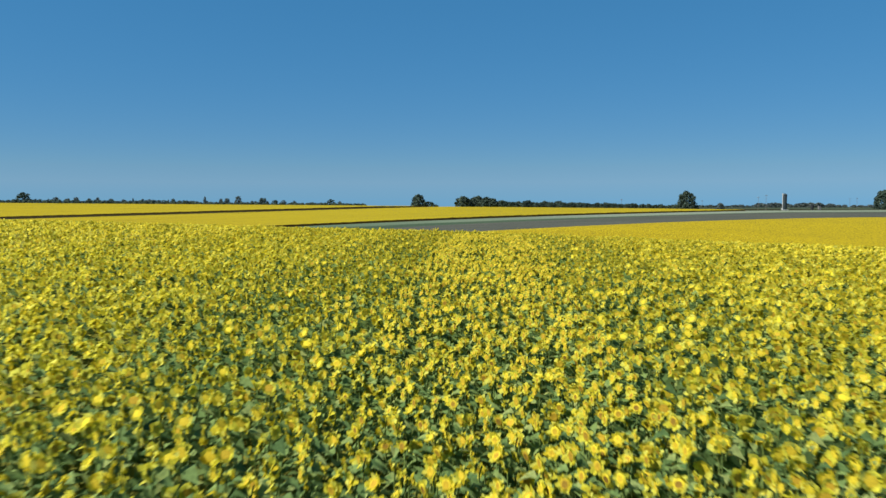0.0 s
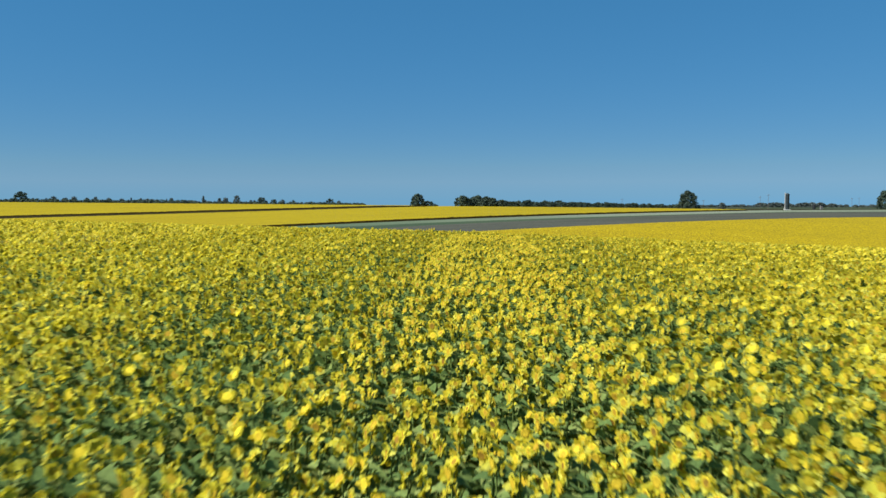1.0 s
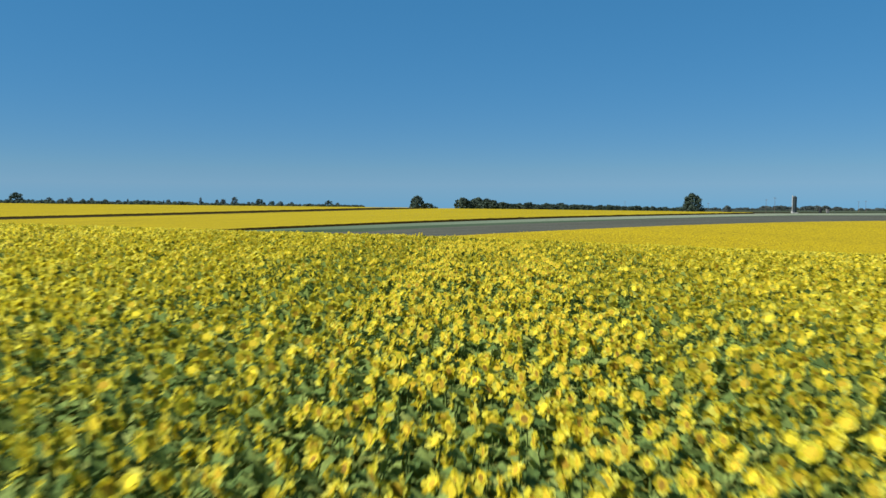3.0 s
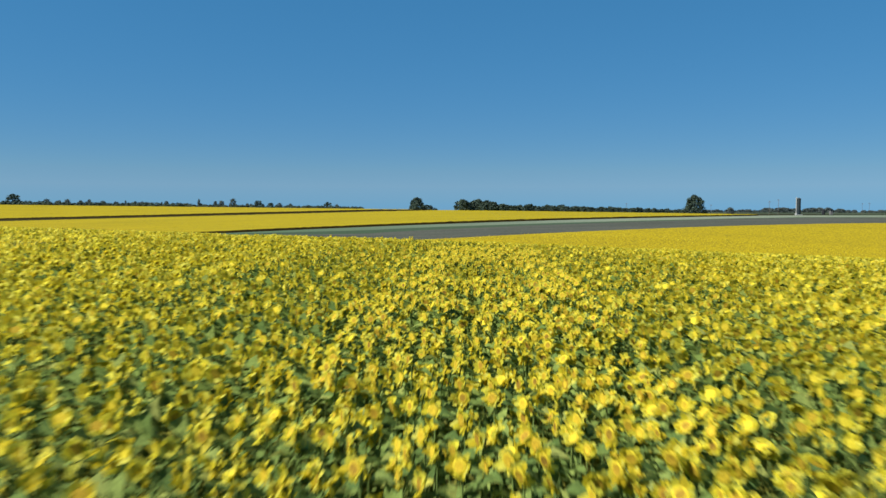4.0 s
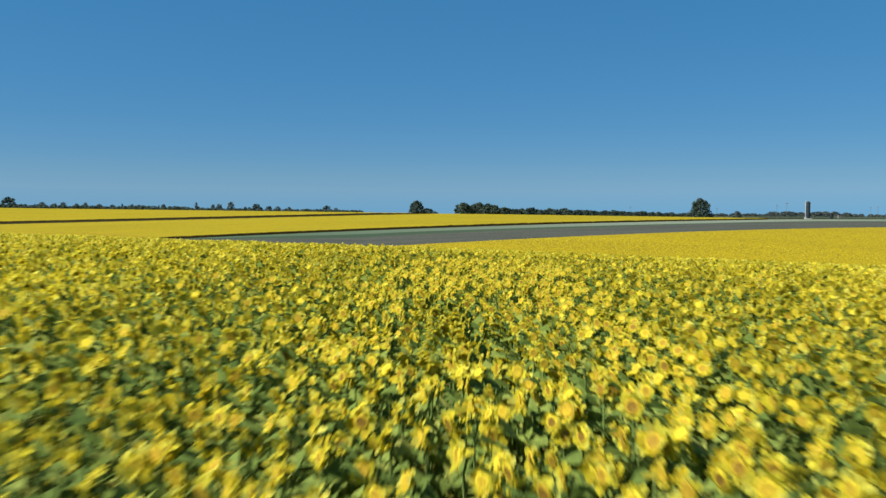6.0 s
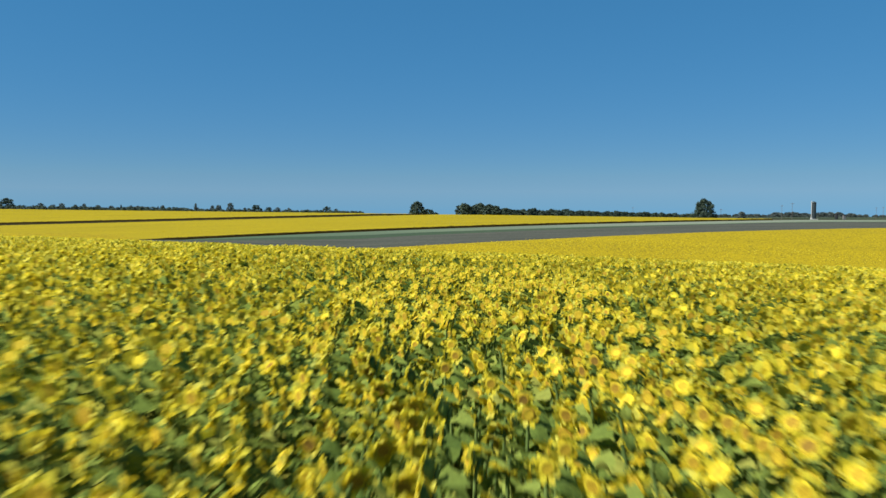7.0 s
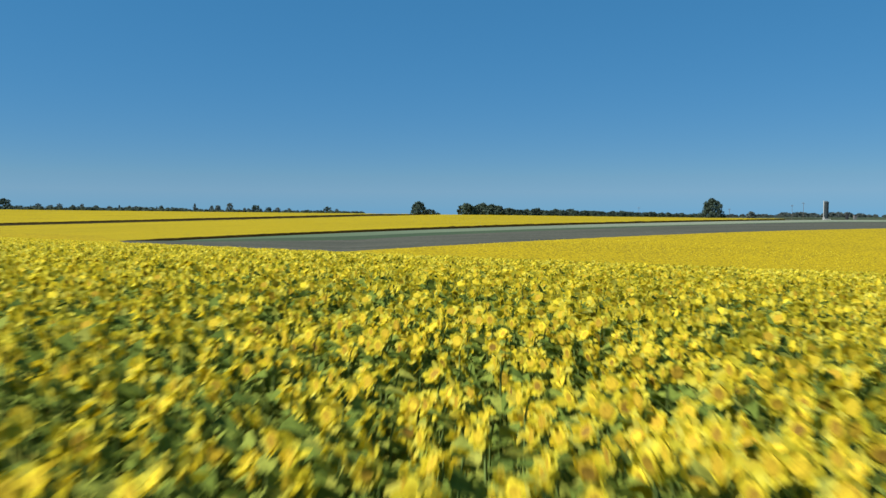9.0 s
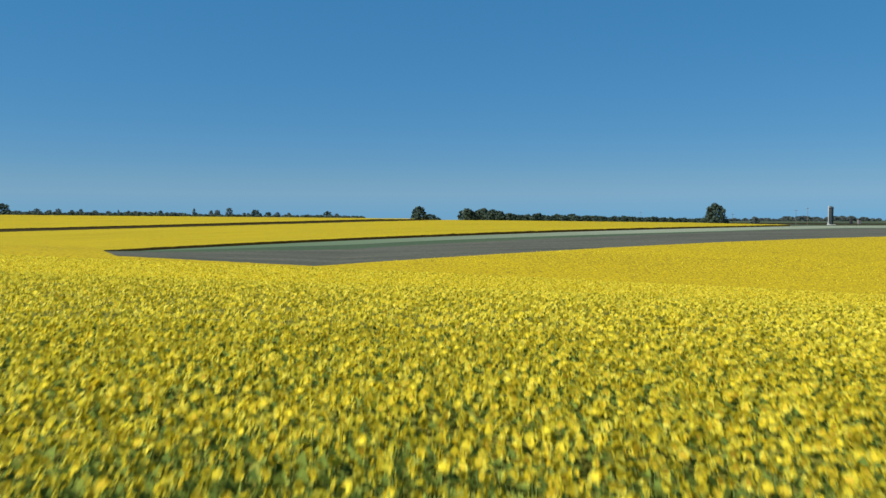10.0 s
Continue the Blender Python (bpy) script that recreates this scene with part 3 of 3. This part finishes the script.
small = stand(tree(r, 4.8, 6.5, 0.05, 1000, 0.4, 0.1, HAZE_LEAF), 187, 498)
tagged(small, "small rounded green tree beyond the fields", "tree")
edge_tree = stand(tree(r, 12.5, 14.5, 0.03, 3000, 0.55, 0.1), 272, 455)
tagged(edge_tree, "full dark green tree beside tilled land", "tree")
bush = stand(tree(r, 12.2, 18.0, 0.0, 3200, 0.6, 0.5), -21.5, 662, sink=0.3)
tagged(bush, "dark pointed clump of trees on the skyline", "tree")
bush_side = stand(tree(r, 5.6, 27.0, 0.0, 2200, 0.6, 0.75), -13.5, 664, sink=0.3)
tagged(bush_side, "low dark shrub on the skyline", "tree")


def tree_row(kinds, label, group, places):
    """Copies of a few trees at (x, y, scale, kind); the first of each kind is the model itself."""
    fresh = dict(enumerate(kinds))
    for x, y, q, k in places:
        m = pose(x, y, float(height([x], [y])[0]) - 0.5, 0, 0, r.uniform(0, 360)) @ Matrix.Scale(q, 4)
        ob = fresh.pop(k, None) or copy_thing(kinds[k], m)
        ob.matrix_basis = m
        tagged(ob, label, "tree", group)
    for ob in fresh.values():
        stand(ob, places[0][0], places[0][1] + 14, 0, 0.6)
        tagged(ob, label, "tree", group)


# hedge along the skyline, from its tall near end to the low one
kinds = [tree(r, 9.0, 15.0, 0.0, 1300, 0.8), tree(r, 7.9, 14.0, 0.0, 1200, 0.8), tree(r, 8.4, 15.0, 0.0, 1300, 0.85, 0.1)]
places = []
for k in range(50):
    f = k / 49
    places.append((16 + 175 * f, 565 + 40 * f + r.uniform(-4, 4), (1.0 if k < 7 else 0.82 - 0.37 * f) * r.uniform(0.85, 1.12), k % 3))
tree_row(kinds, "dark green hedge tree on the skyline", "hedge trees", places)

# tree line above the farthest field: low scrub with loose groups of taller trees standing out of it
kinds = [tree(r, 9.0, 8.5, 0.10, 420, 0.7, 0.0, HAZE_LEAF), tree(r, 10.0, 5.0, 0.05, 360, 0.6, 0.75, HAZE_LEAF), tree(r, 8.0, 11.0, 0.05, 460, 0.7, 0.0, TREE_LEAF),
         tree(r, 9.0, 6.5, 0.22, 300, 0.6, 0.0, HAZE_LEAF), tree(r, 8.5, 7.5, 0.15, 330, 0.7, 0.3, HAZE_LEAF)]
groups = [(-483, 1.75, 2), (-447, 1.0, 0), (-435, 0.85, 3), (-424, 1.0, 0), (-409, 0.9, 4), (-401, 1.0, 3), (-386, 0.85, 0), (-371, 0.75, 4), (-361, 0.85, 1), (-350, 0.85, 3),
          (-342, 0.8, 0), (-313, 0.95, 4), (-276, 1.1, 1), (-257, 0.95, 3), (-249, 1.0, 0), (-236, 1.3, 3), (-222, 0.75, 4), (-209, 1.2, 2), (-194, 0.9, 2), (-184, 0.8, 0),
          (-172, 0.8, 4), (-152, 0.65, 2), (-130, 1.1, 2), (-119, 0.7, 0)]
places = [(x, 850 + r.uniform(0, 12), q, k) for x, q, k in groups]
for k in range(60):
    x = -640 + 520 * r.random()
    places.append((x, 856 + r.uniform(0, 22), r.uniform(0.55, 0.85) * (1.0 - 0.25 * max(0, (x + 420) / 300)), r.choice([0, 1, 3, 3, 4])))
tree_row(kinds, "tree in a distant tree line, most of them haze-tinted grey-green", "far tree line", places)
# unbroken scrub at the foot of that line
sh = Shape()
for k in range(190):
    q = r.uniform(0.85, 1.25) * (1.0 if k < 120 else 0.75)
    c = Vector((-610 + 520 * k / 189 + r.uniform(-1.5, 1.5), 842 + r.uniform(-3, 3), 0))
    c.z = float(height([c.x], [c.y])[0]) - 0.5
    for _ in range(220):
        f, a = r.random() ** 1.2, r.uniform(0, 2 * math.pi)
        w = 5.2 * q * math.sqrt(1 - f * f) * r.random() ** 0.4 * (0.85 + 0.15 * math.sin(3 * a + k))
        p = c + Vector((math.cos(a) * w, math.sin(a) * w, 4.7 * q * f))
        su, uu, _n = frame_of(Vector((math.cos(a) + r.gauss(0, 0.5), math.sin(a) + r.gauss(0, 0.5), f + r.gauss(0, 0.5))))
        g, h = 0.75 * r.uniform(0.5, 1.2), 0.75 * r.uniform(0.5, 1.2)
        sh.quad(p - su * g, p - uu * h * 0.6 + su * g * 0.3, p + su * g, p + uu * h, 0)
tagged(new("far_scrub", sh.mesh("far_scrub", [TREE_LEAF])), "low dark scrub along a distant field edge", "scrub", kind="stuff")
places = [(205 + 290 * k / 119 + r.uniform(-2, 2), 770 + r.uniform(-8, 8), (1.0 if 50 < k < 84 else 0.66) * r.uniform(0.75, 1.15), k % 2) for k in range(120)]
kinds = [tree(r, 5.0, 11.0, 0.0, 420, 0.75, 0.0, HAZE_LEAF), tree(r, 4.3, 10.0, 0.0, 380, 0.75, 0.3, HAZE_LEAF)]
tree_row(kinds, "low green trees on the far horizon", "horizon trees", places)


# ---- silo, poles and tanks ----
def solid(name, rings, mat, parent, label="", caps=True):
    """A turned solid from (z, radius) rings, closed at both ends."""
    sh = Shape()
    k = 20
    made = [[Vector((math.cos(a) * q, math.sin(a) * q, z)) for a in np.linspace(0, 2 * math.pi, k, endpoint=False)] for z, q in rings]
    sh.tube(made, 0)
    sh.fan(Vector((0, 0, rings[-1][0])), made[-1], 0)
    sh.fan(Vector((0, 0, rings[0][0])), made[0][::-1], 0)
    ob = new(name, sh.mesh(name, [mat]))
    ob.parent = parent
    return tagged(ob, label)


def box(name, lo, hi, mat, parent, label=""):
    bm = bmesh.new()
    bmesh.ops.create_cube(bm, size=1.0)
    for v in bm.verts:
        v.co = Vector([l + (h - l) * (c + 0.5) for l, h, c in zip(lo, hi, v.co)])
    bmesh.ops.bevel(bm, geom=bm.edges, offset=min(h - l for l, h in zip(lo, hi)) * 0.08, segments=1, affect="EDGES")
    me = bpy.data.meshes.new(name)
    bm.to_mesh(me)
    bm.free()
    me.materials.append(mat)
    ob = new(name, me)
    ob.parent = parent
    return tagged(ob, label)


CONCRETE = ground_material("weathered_concrete", [(0.3, (0.13, 0.13, 0.125)), (0.7, (0.20, 0.20, 0.19))], (0.5, 4.0))
OLD_STEEL = ground_material("weathered_steel", [(0.3, (0.030, 0.042, 0.048)), (0.7, (0.048, 0.062, 0.066))], (0.6, 4.0), 0.2)
PALE = ground_material("pale_painted_metal", [(0.3, (0.38, 0.38, 0.36)), (0.7, (0.5, 0.5, 0.47))], (0.4, 5.0), 0.1)
DARK = ground_material("dark_painted_metal", [(0.3, (0.02, 0.022, 0.025)), (0.7, (0.035, 0.038, 0.04))], (0.4, 5.0), 0.1)
TIMBER = ground_material("grey_timber", [(0.3, (0.12, 0.10, 0.08)), (0.7, (0.20, 0.17, 0.14))], (1.0, 9.0))


def base_at(ob, x, y):
    ob.location = (x, y, float(height([x], [y])[0]))
    return ob


silo = base_at(new("silo"), 211, 456)
solid("barrel", [(0.0, 1.25)] + [(z + o, 1.25 + (0.015 if o in (0.05, 0.15) else 0)) for z in range(1, 10) for o in (0.0, 0.05, 0.15, 0.2)], OLD_STEEL, silo, "dark weathered steel barrel with hoops")
solid("roof_cap", [(9.2, 1.4), (9.45, 1.4), (10.2, 0.4)], OLD_STEEL, silo, "dark metal roof cap")
solid("filling_pipe", [(0.0, 0.22), (10.5, 0.22)], PALE, silo, "pale vertical filling pipe").location = (-1.52, -0.5, 0)
box("pipe_bridge", (-1.9, -0.65, 9.6), (0, -0.35, 9.85), PALE, silo, "pale pipe bridge to the roof")
tagged(silo, "tall narrow dark steel silo with a pale filling pipe", "silo")
pad = base_at(new("loading_pad"), 209, 451)
box("slab", (-1.7, -1.6, -0.3), (1.5, 1.6, 0.25), PALE, pad, "whitish concrete slab")
box("parapet", (-1.6, 1.1, 0.25), (-0.7, 1.5, 1.3), PALE, pad, "low whitewashed wall")
tagged(pad, "low whitish loading pad at the silo foot", "loading pad")


def pole(x, y, tall, arm=True):
    thing = base_at(new("utility_pole"), x, y)
    solid("post", [(-0.3, 0.13), (tall, 0.07)], TIMBER, thing, "weathered timber post")
    if arm:
        box("crossarm", (-0.9, -0.07, tall - 0.7), (0.9, 0.07, tall - 0.5), TIMBER, thing, "short timber crossarm")
        for q in (-0.8, 0.0, 0.8):
            solid("insulator", [(tall - 0.5, 0.05), (tall - 0.3, 0.07)], PALE, thing, "small pale insulator").location = (q, 0, 0)
    return tagged(thing, "weathered timber utility pole with a crossarm", "utility pole", "power line")


for x, y, tall in ((222, 520, 9.5), (210, 480, 10.0), (336, 610, 9.5), (352, 628, 10.0), (186, 530, 7.0), (145, 600, 8.0)):
    pole(x, y, tall)

tank = base_at(new("storage_tank"), 300, 600)
solid("barrel", [(0.0, 1.1), (0.2, 1.1), (3.9, 1.1), (4.2, 0.8)], DARK, tank, "dark upright barrel")
solid("hatch", [(4.2, 0.35), (4.5, 0.35)], DARK, tank, "round hatch")
tagged(tank, "dark upright storage tank beyond tilled land", "storage tank")
shed = base_at(new("field_shed"), 307, 602)
box("wall", (-1.0, -1.0, 0), (1.0, 1.0, 3.4), CONCRETE, shed, "grey concrete walls")
box("roof", (-1.2, -1.2, 3.4), (1.2, 1.2, 3.7), DARK, shed, "flat dark roof")
tagged(shed, "small grey concrete shed with a flat dark roof", "shed")
